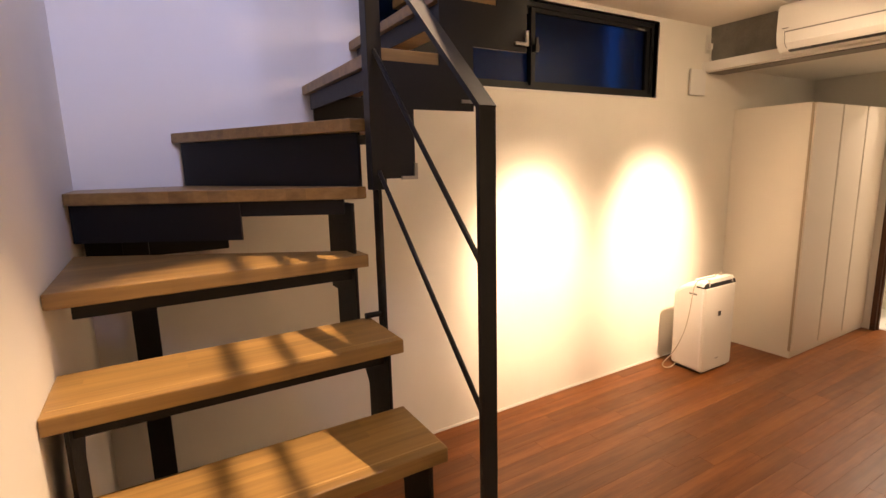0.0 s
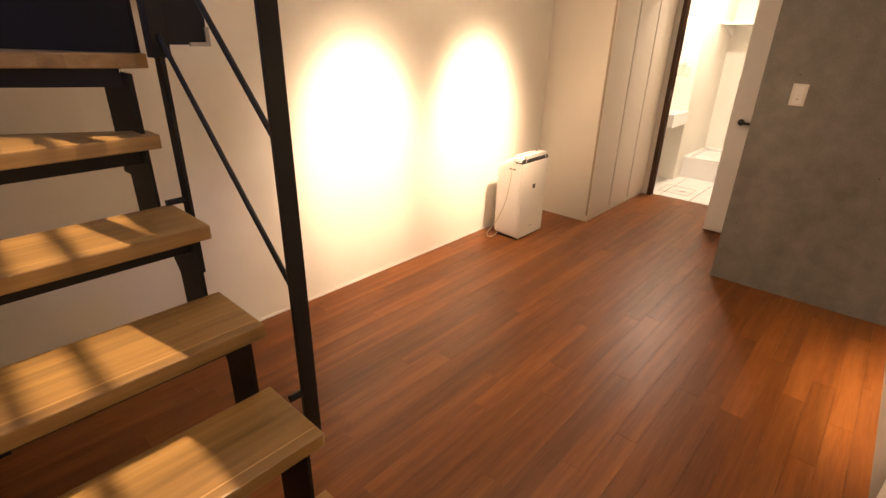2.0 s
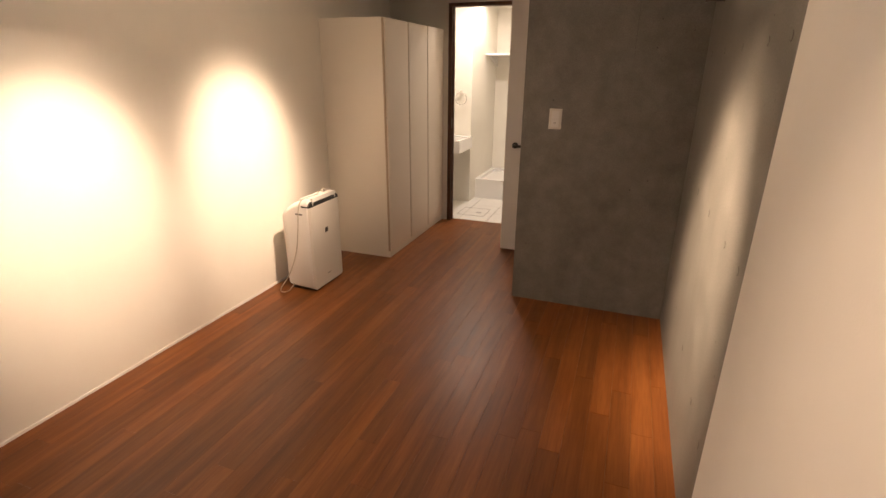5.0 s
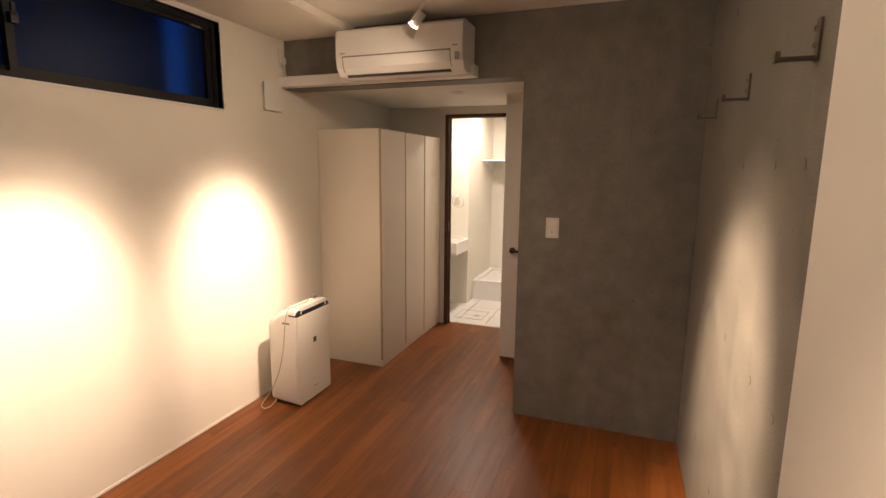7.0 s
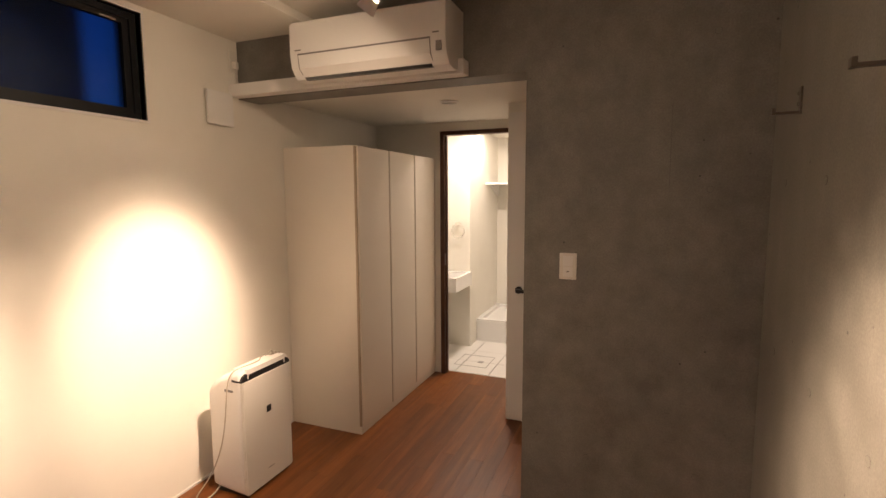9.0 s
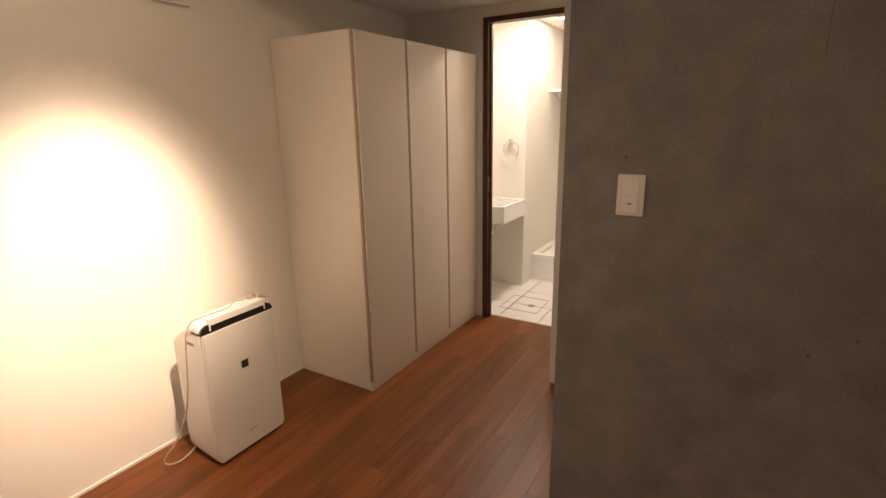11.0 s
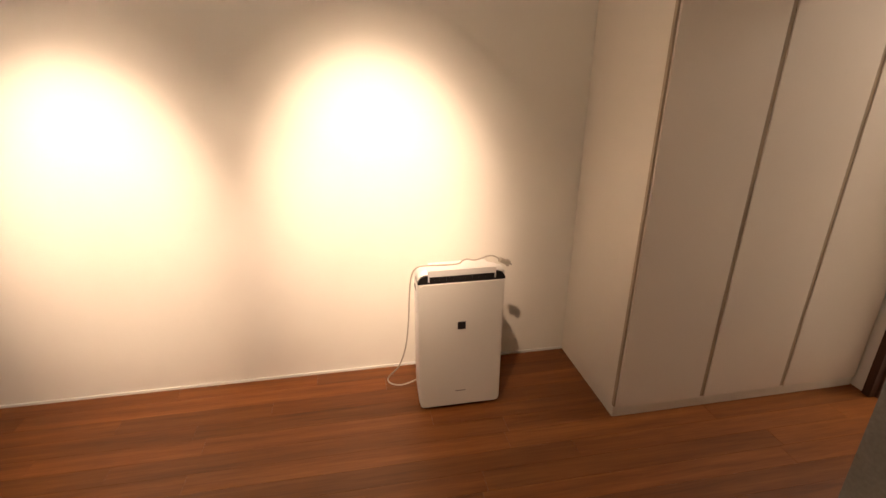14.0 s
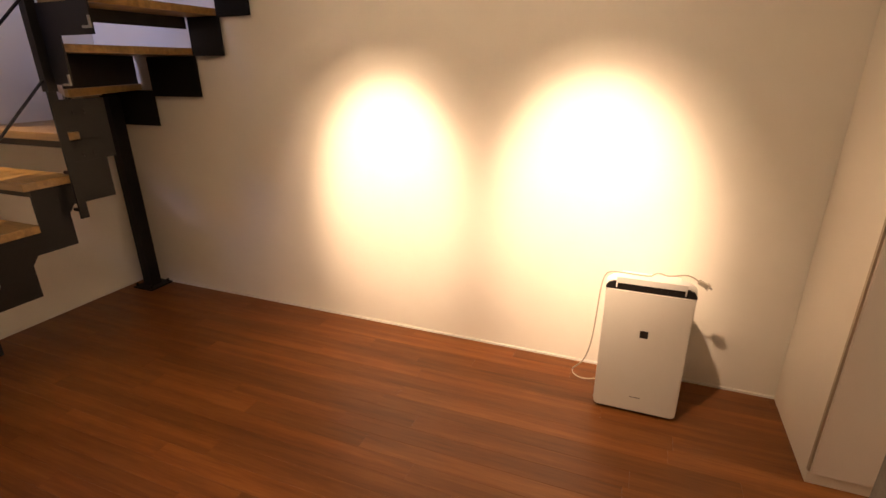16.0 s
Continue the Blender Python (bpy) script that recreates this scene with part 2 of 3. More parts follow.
def prism(points, axis, a, b, bevel=0.0):
    """A flat outline (two coordinates, in order of the remaining axes) drawn out from a to b along an axis."""
    def put(p, d):
        return {"x": (d, p[0], p[1]), "y": (p[0], d, p[1]), "z": (p[0], p[1], d)}[axis]
    bm = bmesh.new()
    lo, hi = [bm.verts.new(put(p, a)) for p in points], [bm.verts.new(put(p, b)) for p in points]
    bm.faces.new(lo)
    bm.faces.new(hi[::-1])
    n = len(points)
    for i in range(n):
        bm.faces.new((lo[i], hi[i], hi[(i + 1) % n], lo[(i + 1) % n]))
    if bevel:
        bmesh.ops.recalc_face_normals(bm, faces=bm.faces)
        bmesh.ops.bevel(bm, geom=bm.edges[:], offset=bevel, segments=2, profile=0.6, affect="EDGES")
    return bm


def rod(a, b, radius, sides=16, radius2=None, bm=None, caps=True):
    bm = bm or bmesh.new()
    a, b = Vector(a), Vector(b)
    turn = (b - a).to_track_quat("Z", "Y").to_matrix().to_4x4()
    m = Matrix.Translation((a + b) / 2) @ turn
    bmesh.ops.create_cone(bm, cap_ends=caps, segments=sides, radius1=radius, radius2=radius if radius2 is None else radius2, depth=(b - a).length, matrix=m)
    return bm


def bar(a, b, wide, thick, across):
    """A flat bar from a to b; 'across' is the direction of its width."""
    a, b = Vector(a), Vector(b)
    d = (b - a).normalized()
    w = Vector(across).normalized() * wide / 2
    n = d.cross(w).normalized() * thick / 2
    bm = bmesh.new()
    vs = [bm.verts.new(p + sw * w + sn * n) for p in (a, b) for sw, sn in ((-1, -1), (1, -1), (1, 1), (-1, 1))]
    for f in ((3, 2, 1, 0), (4, 5, 6, 7), (0, 1, 5, 4), (1, 2, 6, 5), (2, 3, 7, 6), (3, 0, 4, 7)):
        bm.faces.new([vs[i] for i in f])
    return bm


def tube(points, radius, name, mat, parent=None, label=""):
    """A round cord through points."""
    cu = bpy.data.curves.new(name, "CURVE")
    cu.dimensions, cu.bevel_depth, cu.bevel_resolution, cu.resolution_u = "3D", radius, 3, 10
    sp = cu.splines.new("NURBS")
    sp.points.add(len(points) - 1)
    for p, q in zip(sp.points, points):
        p.co = (*q, 1)
    sp.use_endpoint_u, sp.order_u = True, 4
    tmp = bpy.data.objects.new(name, cu)
    data = bpy.data.meshes.new_from_object(tmp)
    bpy.data.objects.remove(tmp)
    data.materials.clear()
    data.materials.append(mat)
    for p in data.polygons:
        p.use_smooth = True
    ob = new(name, data)
    ob.parent = parent
    return tagged(ob, label)


def ring(centre, major, minor, axis, name, mat, parent=None, label=""):
    bm = bmesh.new()
    n, k = 40, 10
    grid = []
    for i in range(n):
        a = 2 * math.pi * i / n
        row = []
        for j in range(k):
            b = 2 * math.pi * j / k
            r = major + minor * math.cos(b)
            p = Vector((r * math.cos(a), r * math.sin(a), minor * math.sin(b)))
            p = {"z": p, "y": Vector((p.x, p.z, p.y)), "x": Vector((p.z, p.x, p.y))}[axis]
            row.append(bm.verts.new(p + Vector(centre)))
        grid.append(row)
    for i in range(n):
        for j in range(k):
            bm.faces.new((grid[i][j], grid[(i + 1) % n][j], grid[(i + 1) % n][(j + 1) % k], grid[i][(j + 1) % k]))
    return part(name, bm, mat, parent, label, True)


def structure(name, bm, mat, label, category="wall"):
    return tagged(part(name, bm, mat), label, category, "", "structure")


# ---- structure ----
WIN = (1.10, 3.125, 1.862, 2.336)     # window opening in the white wall: y from, to, z from, to
structure("subfloor", box(-2.1, 1.0, -1.4, 5.33, -0.2, -0.016), CONCRETE, "screed under the wooden floorboards", "floor")
structure("wall_west", boxes((WX - 0.18, WX, -0.25, WIN[0], -0.2, UZ), (WX - 0.18, WX, WIN[1], 5.5, -0.2, UZ),
                             (WX - 0.18, WX, WIN[0], WIN[1], -0.2, WIN[2]), (WX - 0.18, WX, WIN[0], WIN[1], WIN[3], UZ)),
          PLASTER, "long white plastered wall washed by two warm spotlights")
structure("wall_south", box(WX, 0.08, BY - 0.18, BY, -0.2, UZ), PLASTER, "white plastered wall beside the steel staircase")
structure("wall_alcove", boxes((0.08, RXW + 0.2, -1.4, -1.25, -0.2, CZ), (-0.07, 0.08, -1.25, BY - 0.18, -0.2, CZ)), PLASTER, "plain white plastered entrance recess")
structure("wall_east_plaster", box(RXW, RXW + 0.2, -1.25, 1.882, -0.2, CZ), PLASTER, "white plastered wall lining beside bare concrete")
structure("wall_east_concrete", box(RX, RX + 0.2, 1.882, CY + 0.2, -0.2, CZ), CONCRETE, "bare grey concrete wall lit by a grazing spotlight")
structure("wall_north_concrete", boxes((CX, RX, CY, CY + 0.16, -0.2, CZ), (WX, CX, CY, CY + 0.16, 2.055, CZ)), CONCRETE,
          "bare grey concrete wall with a lintel over the passage")
structure("wall_passage", boxes((-0.565, RX + 0.2, 4.62, 4.74, 0.0, 2.12), (-0.565, -0.45, 4.74, DY, -0.2, 2.12)), PLASTER, "white painted wall at the side of the passage")
structure("wall_nook", box(RX, RX + 0.2, CY + 0.2, 4.62, -0.2, 2.12), PLASTER, "plain white wall closing the passage nook")
structure("wall_washroom_door", boxes((WX, -1.297, DY, DY + 0.06, -0.2, 2.12), (-0.56, -0.45, DY, DY + 0.06, -0.2, 2.12), (-1.297, -0.56, DY, DY + 0.06, 2.032, 2.12)),
          PLASTER, "white wall round the washroom door")
structure("ceiling", boxes((0.10, RX + 0.2, -1.4, 0.917, CZ, CZ + 0.2), (-0.97, RX + 0.2, 0.917, CY + 0.2, CZ, CZ + 0.2), (WX, -0.97, 2.05, CY + 0.2, CZ, CZ + 0.2)), PLASTER, "white painted ceiling", "ceiling")
structure("ceiling_bulkhead", box(WX, -1.345, 2.05, CY, 2.368, CZ), PLASTER, "shallow white boxed-in strip under the ceiling", "ceiling")
structure("ceiling_passage", box(WX, RX + 0.2, CY + 0.16, DY, 2.10, 2.30), PLASTER, "low white ceiling of the passage", "ceiling")
structure("upstairs_wall_east", boxes((0.90, 1.05, BY - 0.18, 0.40, CZ + 0.2, UZ), (0.90, 1.05, 1.10, CY + 0.2, CZ + 0.2, UZ), (0.90, 1.05, 0.40, 1.10, CZ + 0.2, 2.90),
                                      (0.90, 1.05, 0.40, 1.10, 3.70, UZ)), PLASTER, "white upstairs wall with a window opening")
structure("upstairs_wall_south", box(0.08, 0.90, BY - 0.18, BY, CZ + 0.2, UZ), PLASTER, "white upstairs wall")
structure("upstairs_wall_north", box(WX, 0.90, CY, CY + 0.2, CZ + 0.2, UZ), PLASTER, "white upstairs wall")
structure("upstairs_ceiling", box(WX - 0.18, 1.05, BY - 0.18, CY + 0.2, UZ, UZ + 0.1), PLASTER, "white ceiling upstairs", "ceiling")
structure("baseboard", boxes((WX, WX + 0.007, BY + 0.007, 4.053, 0.0, 0.012), (WX, 0.08, BY, BY + 0.007, 0.0, 0.012)), WHITE_PAINT, "thin white sealant line at the foot of the wall", "trim")
structure("trim", box(RXW - 0.006, RXW, 1.84, 1.889, 0.0, 0.05, 0.001), WHITE_PAINT, "small white corner stop at the plaster edge", "trim")
structure("duct_cover", box(WX, -0.52, CY - 0.075, CY, 2.06, 2.125, 0.004), WHITE_PAINT, "white boxed pipe cover under the air conditioner", "trim")

# added wall that keeps the panes dark; its gap lets a blue streak through
structure("backdrop", boxes((-2.5, -2.35, -1.0, 3.16, -0.2, 2.75), (-2.5, -2.35, 3.44, 6.0, -0.2, 2.75)), CONCRETE, "unseen wall added outside the window, gapped for a blue dusk streak", "backdrop")

# ---- washroom ----
structure("washroom_floor", box(WX, -0.45, DY + 0.06, 7.2, -0.2, -0.006), GROUT, "grey grout bed under white tiles", "floor")
structure("washroom_wall_west", box(-1.95, -1.80, DY + 0.06, 6.05, -0.2, 2.25), PLASTER, "white painted washroom wall")
structure("washroom_pier", box(-1.95, -1.305, 6.05, 7.2, -0.2, 2.25), PLASTER, "white painted washroom pier behind the basin")
structure("washroom_wall_north", box(-1.305, -0.45, 7.05, 7.2, -0.2, 2.25), PLASTER, "white shower wall")
structure("washroom_wall_east", box(-0.45, -0.30, DY, 7.2, -0.2, 2.25), PLASTER, "white painted washroom wall")
structure("washroom_ceiling", box(-1.95, -0.30, DY + 0.06, 7.2, 2.165, 2.3), PLASTER, "white washroom ceiling", "ceiling")

# ---- window in the white wall ----
y0, y1, z0, z1 = WIN
win = thing("window_1", "black aluminium sliding window with frosted panes set high", "window", (0, 0, 0), "structure")
part("window_sill", boxes((WX - 0.09, WX + 0.006, y0, y1 + 0.012, z0 - 0.012, z0), (WX - 0.09, WX + 0.006, y1, y1 + 0.012, z0, z1), (WX - 0.09, WX + 0.006, y0, y1 + 0.012, z1, z1 + 0.012)),
     WHITE_PAINT, win, "white painted window reveal")
fr = boxes((WX - 0.10, WX - 0.032, y0, y1, z0, z0 + 0.028), (WX - 0.10, WX - 0.032, y0, y1, z1 - 0.028, z1),
           (WX - 0.10, WX - 0.032, y1 - 0.03, y1, z0 + 0.028, z1 - 0.028), (WX - 0.10, WX - 0.032, y0, y0 + 0.03, z0 + 0.028, z1 - 0.028))
part("window_frame", fr, ALUMINIUM, win)
for a, b, x in ((2.085, y1 - 0.03, WX - 0.055), (y0 + 0.03, 2.125, WX - 0.082)):
    s = boxes((x - 0.012, x + 0.012, a, a + 0.03, z0 + 0.028, z1 - 0.028), (x - 0.012, x + 0.012, b - 0.03, b, z0 + 0.028, z1 - 0.028),
              (x - 0.012, x + 0.012, a + 0.03, b - 0.03, z0 + 0.028, z0 + 0.052), (x - 0.012, x + 0.012, a + 0.03, b - 0.03, z1 - 0.052, z1 - 0.028))
    sash = part("sash", s, ALUMINIUM, win)
    pane = part("pane", box(x - 0.004, x + 0.002, a + 0.028, b - 0.028, z0 + 0.05, z1 - 0.05), GLASS, sash, "frosted glass pane, dusk blue tinted into its colour")
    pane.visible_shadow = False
part("latch", boxes((WX - 0.043, WX - 0.012, 2.092, 2.118, 2.07, 2.11), (WX - 0.025, WX - 0.012, 2.098, 2.112, 2.10, 2.145)), DARK_PLASTIC, win, "small black window latch")
part("sticker", box(WX - 0.043, WX - 0.042, 2.97, 3.04, z1 - 0.052, z1 - 0.042), GREY_PRINT_GAP_SHADE, win, "pale maker's sticker")

# ---- washroom door frame ----
dfr = thing("door_1", "dark brown wooden frame of the open washroom doorway", "door frame", (0, 0, 0), "structure")
part("jamb", boxes((-1.297, -1.262, DY - 0.012, DY + 0.062, 0.0, 2.03), (-1.262, -1.25, DY + 0.02, DY + 0.045, 0.0, 2.0)), FRAME_WOOD, dfr)
part("jamb", boxes((-0.60, -0.565, DY - 0.012, DY + 0.062, 0.0, 2.03)), FRAME_WOOD, dfr)
part("head", boxes((-1.262, -0.60, DY - 0.012, DY + 0.062, 1.998, 2.03)), FRAME_WOOD, dfr)
part("strike_plate", box(-1.264, -1.2605, DY + 0.0, DY + 0.018, 0.93, 1.03), GREY_STEEL, dfr, "steel strike plate")

# ---- flush door in the passage nook ----
nook = thing("door_2", "white flush door with a dark lever handle", "door", (0, 0, 0), "structure")
part("door_leaf", box(-0.555, 0.15, 4.585, 4.618, 0.012, 2.03, 0.002), WHITE_PAINT, nook)
lev = part("door_handle", rod((-0.475, 4.587, 0.90), (-0.475, 4.575, 0.90), 0.024), DARK_PLASTIC, nook, "dark metal lever handle")
part("lever", boxes((-0.485, -0.465, 4.53, 4.576, 0.892, 0.908), (-0.485, -0.36, 4.528, 4.542, 0.890, 0.910)), DARK_PLASTIC, lev)

# ---- staircase ----
RISE, GO = 0.2011, 0.2235
X3 = -0.396                           # front of the third tread
TL, TR = BY + 0.002, 0.714            # ends of the lower treads
IX = -1.075                           # inner side of the upper flight
stair = thing("staircase", "black steel zigzag staircase with laminated wood treads and flat-bar railing", "staircase")


def front(k):
    return X3 - GO * (k - 3)


def front_up(k):
    return 0.773 + 0.222 * (k - 9)


def tread_outline(k):
    if k <= 5:
        return [(front(k), TL), (front(k), TR), (front(k) - 0.244, TR), (front(k) - 0.244, TL)]
    if k == 6:
        return [(-1.055, TL), (-1.066, TR), (-1.155, TR), (-1.625, TL)]
    if k == 7:
        return [(-1.585, TL), (-1.135, TR), (-1.135, 0.745), (WX + 0.003, 0.285), (WX + 0.003, TL)]
    if k == 8:
        return [(WX + 0.003, 0.256), (-1.10, 0.690), (IX - 0.03, 0.730), (IX - 0.03, 0.795), (WX + 0.003, 0.795)]
    return [(WX + 0.003, front_up(k)), (IX - 0.008, front_up(k)), (IX - 0.008, front_up(k) + 0.244), (WX + 0.003, front_up(k) + 0.244)]


for k in range(1, 15):
    top = RISE * k
    t = part("tread", prism(tread_outline(k), "z", top - 0.038, top, 0.004), TREAD_WOOD, stair, "laminated light wood stair tread")
    if k <= 5:
        part("nosing_groove", box(front(k) - 0.034, front(k) - 0.030, TL + 0.01, TR - 0.006, top - 0.001, top + 0.0006), NOSING, t, "pale grip line")
    if k <= 6:                        # steel flat under each tread
        f = front(k) - 0.03
        part("tread_bearer", boxes((f - 0.045, f - 0.036, TL + 0.04, 0.69, top - 0.085, top - 0.0385), (f - 0.19, f - 0.036, TL + 0.04, 0.69, top - 0.046, top - 0.0385)), BLACK, stair)


def zigzag(y, k0, k1):
    """Steel plate sawn to a zigzag: a leg behind each tread's front and a strip under each tread."""
    upper, lower = [(front(k0) - 0.035, 0.0)], [(front(k0) - 0.185, 0.0)]
    for k in range(k0, k1 + 1):
        f, top = front(k), RISE * k - 0.0385
        upper += [(f - 0.035, top), (f - GO - 0.035, top)]
        if top > 0.33:
            lower += [(f - 0.185, top - 0.15), (f - 0.215, top - 0.11), (f - GO - 0.185, top - 0.11)]
        else:
            lower = [(f - GO - 0.185, 0.0)]
    lower[-1] = (upper[-1][0], lower[-1][1])
    return prism(upper + lower[::-1], "y", y - 0.0045, y + 0.0045)


part("stringer", zigzag(0.685, 1, 5), BLACK, stair, "black zigzag steel stringer")
part("stringer", zigzag(TL + 0.035, 1, 5), BLACK, stair, "black zigzag steel stringer")
# corner plates under the winders
corner = part("corner_plate", boxes((-1.28, -1.1025, 0.681, 0.690, 0.855, 1.06), (-1.335, -1.1025, 0.681, 0.690, 1.0602, 1.36)), BLACK, stair, "bolted black steel corner plate")
for bx, bz in ((-1.17, 1.30), (-1.225, 1.30), (-1.17, 1.09), (-1.225, 1.09)):
    part("bolt", rod((bx, 0.69, bz), (bx, 0.695, bz), 0.010, 6), BLACK, corner)
part("winder_bearer", prism([(-1.165, 0.68), (-1.60, -0.03), (-1.612, -0.023), (-1.177, 0.688)], "z", RISE * 7 - 0.085, RISE * 7 - 0.0385), BLACK, stair)
part("winder_riser", prism([(-1.60, TL + 0.01), (-1.328, 0.40), (-1.336, 0.405), (-1.608, TL + 0.015)], "z", RISE * 7 - 0.158, RISE * 7 - 0.0385), BLACK, stair)
part("winder_riser", prism([(-1.86, 0.285), (-1.13, 0.72), (-1.13, 0.73), (-1.86, 0.295)], "z", RISE * 7 + 0.001, RISE * 8 - 0.0385), BLACK, stair)
part("winder_plate", box(WX + 0.03, WX + 0.039, TL + 0.01, 0.42, 1.15, 1.368), BLACK, stair)
def zigzag_up(x, lead, back, deep, first):
    upper, lower = [(first[0], first[1])], [(first[0], first[2])]
    for k in range(9, 15):
        f, top = front_up(k), RISE * k - 0.0385
        upper += [(f - lead, upper[-1][1]), (f - lead, top)]
        lower += [(f + back, lower[-1][1]), (f + back, top + RISE - deep)]
    upper.append((front_up(14) + 0.24, upper[-1][1]))
    lower[-1] = (upper[-1][0], lower[-2][1])
    return prism(upper + lower[::-1], "x", x - 0.0045, x + 0.0045)


part("stringer", zigzag_up(IX, 0.012, 0.112, 0.336, (0.73, 1.565, 1.43)), BLACK, stair, "black zigzag steel stringer")
part("stringer", zigzag_up(WX + 0.035, -0.035, 0.047, 0.409, (0.42, 1.565, 1.333)), BLACK, stair, "black zigzag steel stringer")
for k in range(9, 15):
    f, top = front_up(k), RISE * k - 0.0385
    part("riser_plate", boxes((WX + 0.045, IX - 0.008, f + 0.02, f + 0.026, top - 0.062, top)), BLACK, stair)
for f, z in ((0.885, 1.43), (1.107, 1.664 + 0.201 - 0.2), (1.327, 1.863)):
    part("corner_clip", boxes((IX + 0.0055, IX + 0.013, f - 0.05, f + 0.004, z - 0.004, z + 0.006), (IX + 0.0055, IX + 0.013, f - 0.006, f + 0.004, z + 0.006, z + 0.045)), GREY_STEEL, stair, "small bare steel corner clip")
# column in the corner
col = part("column", box(-1.83, -1.75, 0.06, 0.14, 0.012, 1.34, 0.003), BLACK, stair, "square black steel column")
part("base_plate", box(-1.88, -1.70, 0.01, 0.19, 0.0, 0.012, 0.002), BLACK, col)
for bx, by in ((-1.86, 0.03), (-1.72, 0.03), (-1.86, 0.17), (-1.72, 0.17)):
    part("anchor_bolt", rod((bx, by, 0.012), (bx, by, 0.035), 0.008, 6), BLACK, col)
# railing
RY = 0.742
px, ptop = -0.493, 1.578
part("post", box(px - 0.006, px + 0.006, RY - 0.02, RY + 0.02, 0.50, ptop, 0.001), BLACK, stair, "black flat steel rail post")
ipx, ipy = -1.055, 0.748
part("post", box(ipx - 0.022, ipx + 0.022, ipy - 0.022, ipy + 0.022, 1.40, 3.35, 0.002), BLACK, stair, "black square steel newel post")
part("post_foot", box(ipx - 0.022, ipx + 0.018, ipy - 0.006, ipy + 0.006, 0.79, 1.40, 0.001), BLACK, stair, "black flat steel foot of the newel")
slope = 0.95
hz = ptop + slope * (px - ipx)
part("handrail", bar((px + 0.004, RY, ptop - 0.002), (ipx, RY, hz), 0.04, 0.012, (0, 1, 0)), BLACK, stair, "black flat steel handrail")
for z in (1.245, 0.91):
    part("rail_rod", rod((px, RY, z), (ipx, ipy, z + 1.0 * (px - ipx)), 0.0065, 12), BLACK, stair)
for bx, by, bz in ((px, RY - 0.02, 0.53), (px, RY - 0.02, 0.66), (ipx, ipy - 0.008, 0.83), (ipx, ipy - 0.008, 1.02)):
    part("post_spacer", rod((bx, 0.6895, bz), (bx, by, bz), 0.009, 10), BLACK, stair)

# ---- guard rail upstairs ----
guard = thing("guard_rail", "black flat-bar guard rail at the upper stair opening", "railing")
for gx in (-0.96, -0.43, 0.10):
    part("post", box(gx - 0.006, gx + 0.006, 0.928, 0.968, CZ + 0.2, 3.52, 0.001), BLACK, guard)
for gz in (2.93, 3.095, 3.52):
    part("bar", box(-0.966, 0.106, 0.922, 0.928, gz, gz + 0.036, 0.001), BLACK, guard)

# ---- wardrobe ----
wx1, wy0, wy1, wh = -1.345, 4.055, 5.258, 1.816
ward = thing("wardrobe", "cream white three-door wardrobe standing against the plastered wall", "wardrobe", (0, 0, 0))
part("side_panel", box(WX + 0.003, wx1 - 0.0245, wy0, wy0 + 0.018, 0.0, wh, 0.0008), LAMINATE, ward)
part("side_panel", box(WX + 0.003, wx1 - 0.0245, wy1 - 0.018, wy1, 0.0, wh, 0.0008), LAMINATE, ward)
part("top_panel", box(WX + 0.003, wx1 - 0.0245, wy0 + 0.018, wy1 - 0.018, wh - 0.018, wh), LAMINATE, ward)
part("back_panel", box(WX + 0.003, WX + 0.012, wy0 + 0.018, wy1 - 0.018, 0.0, wh - 0.018), LAMINATE, ward)
part("bottom_panel", box(WX + 0.012, wx1 - 0.034, wy0 + 0.018, wy1 - 0.018, 0.05, 0.068), LAMINATE, ward)
part("plinth", box(wx1 - 0.028, wx1 - 0.010, wy0, wy1, 0.0, 0.048, 0.001), LAMINATE, ward)
dw = (wy1 - wy0) / 3
for i in range(3):
    a, b = wy0 + i * dw, wy0 + (i + 1) * dw
    d = part("door", box(wx1 - 0.022, wx1, a + (0.007 if i == 0 else 0.019), b - 0.002, 0.052, wh - 0.003, 0.0015), DOOR_FACE, ward, "warm white flat door")
    part("edge_pull", box(wx1 - 0.024, wx1 - (0.009 if i == 0 else 0.004), a + (-0.001 if i == 0 else 0.001), a + (0.0065 if i == 0 else 0.0185), 0.054, wh - 0.005), GROOVE, d, "recessed grey-brown edge pull")

# ---- dehumidifier ----
def rounded(w, h, r, n=6):
    pts = []
    for cx, cz, a0 in ((w / 2 - r, r, -90), (w / 2 - r, h - r, 0), (-w / 2 + r, h - r, 90), (-w / 2 + r, r, 180)):
        for i in range(n + 1):
            a = radians(a0 + 90 * i / n)
            pts.append((cx + r * math.cos(a), cz + r * math.sin(a)))
    return pts


deh = thing("dehumidifier", "white plastic dehumidifier with cord draped over top, on wooden floor", "dehumidifier", (-1.548, 3.432, 0.0), turn=90)
H_, W_, D_ = 0.655, 0.352, 0.215
# local: x across, -y to the front
bm = bmesh.new()
rings = []
for depth, scale, r in ((0.0, 1.0, 0.028), (0.016, 1.006, 0.030), (0.05, 0.985, 0.034), (0.13, 0.93, 0.038), (D_ - 0.03, 0.86, 0.045), (D_, 0.80, 0.05)):
    rings.append([bm.verts.new((x * (0.6 + 0.4 * scale), depth, 0.012 + z * (0.25 + 0.75 * scale))) for x, z in rounded(W_, H_ - 0.012, r)])
for ra, rb in zip(rings, rings[1:]):
    for i in range(len(ra)):
        bm.faces.new((ra[i], ra[(i + 1) % len(ra)], rb[(i + 1) % len(ra)], rb[i]))
bm.faces.new(rings[0])
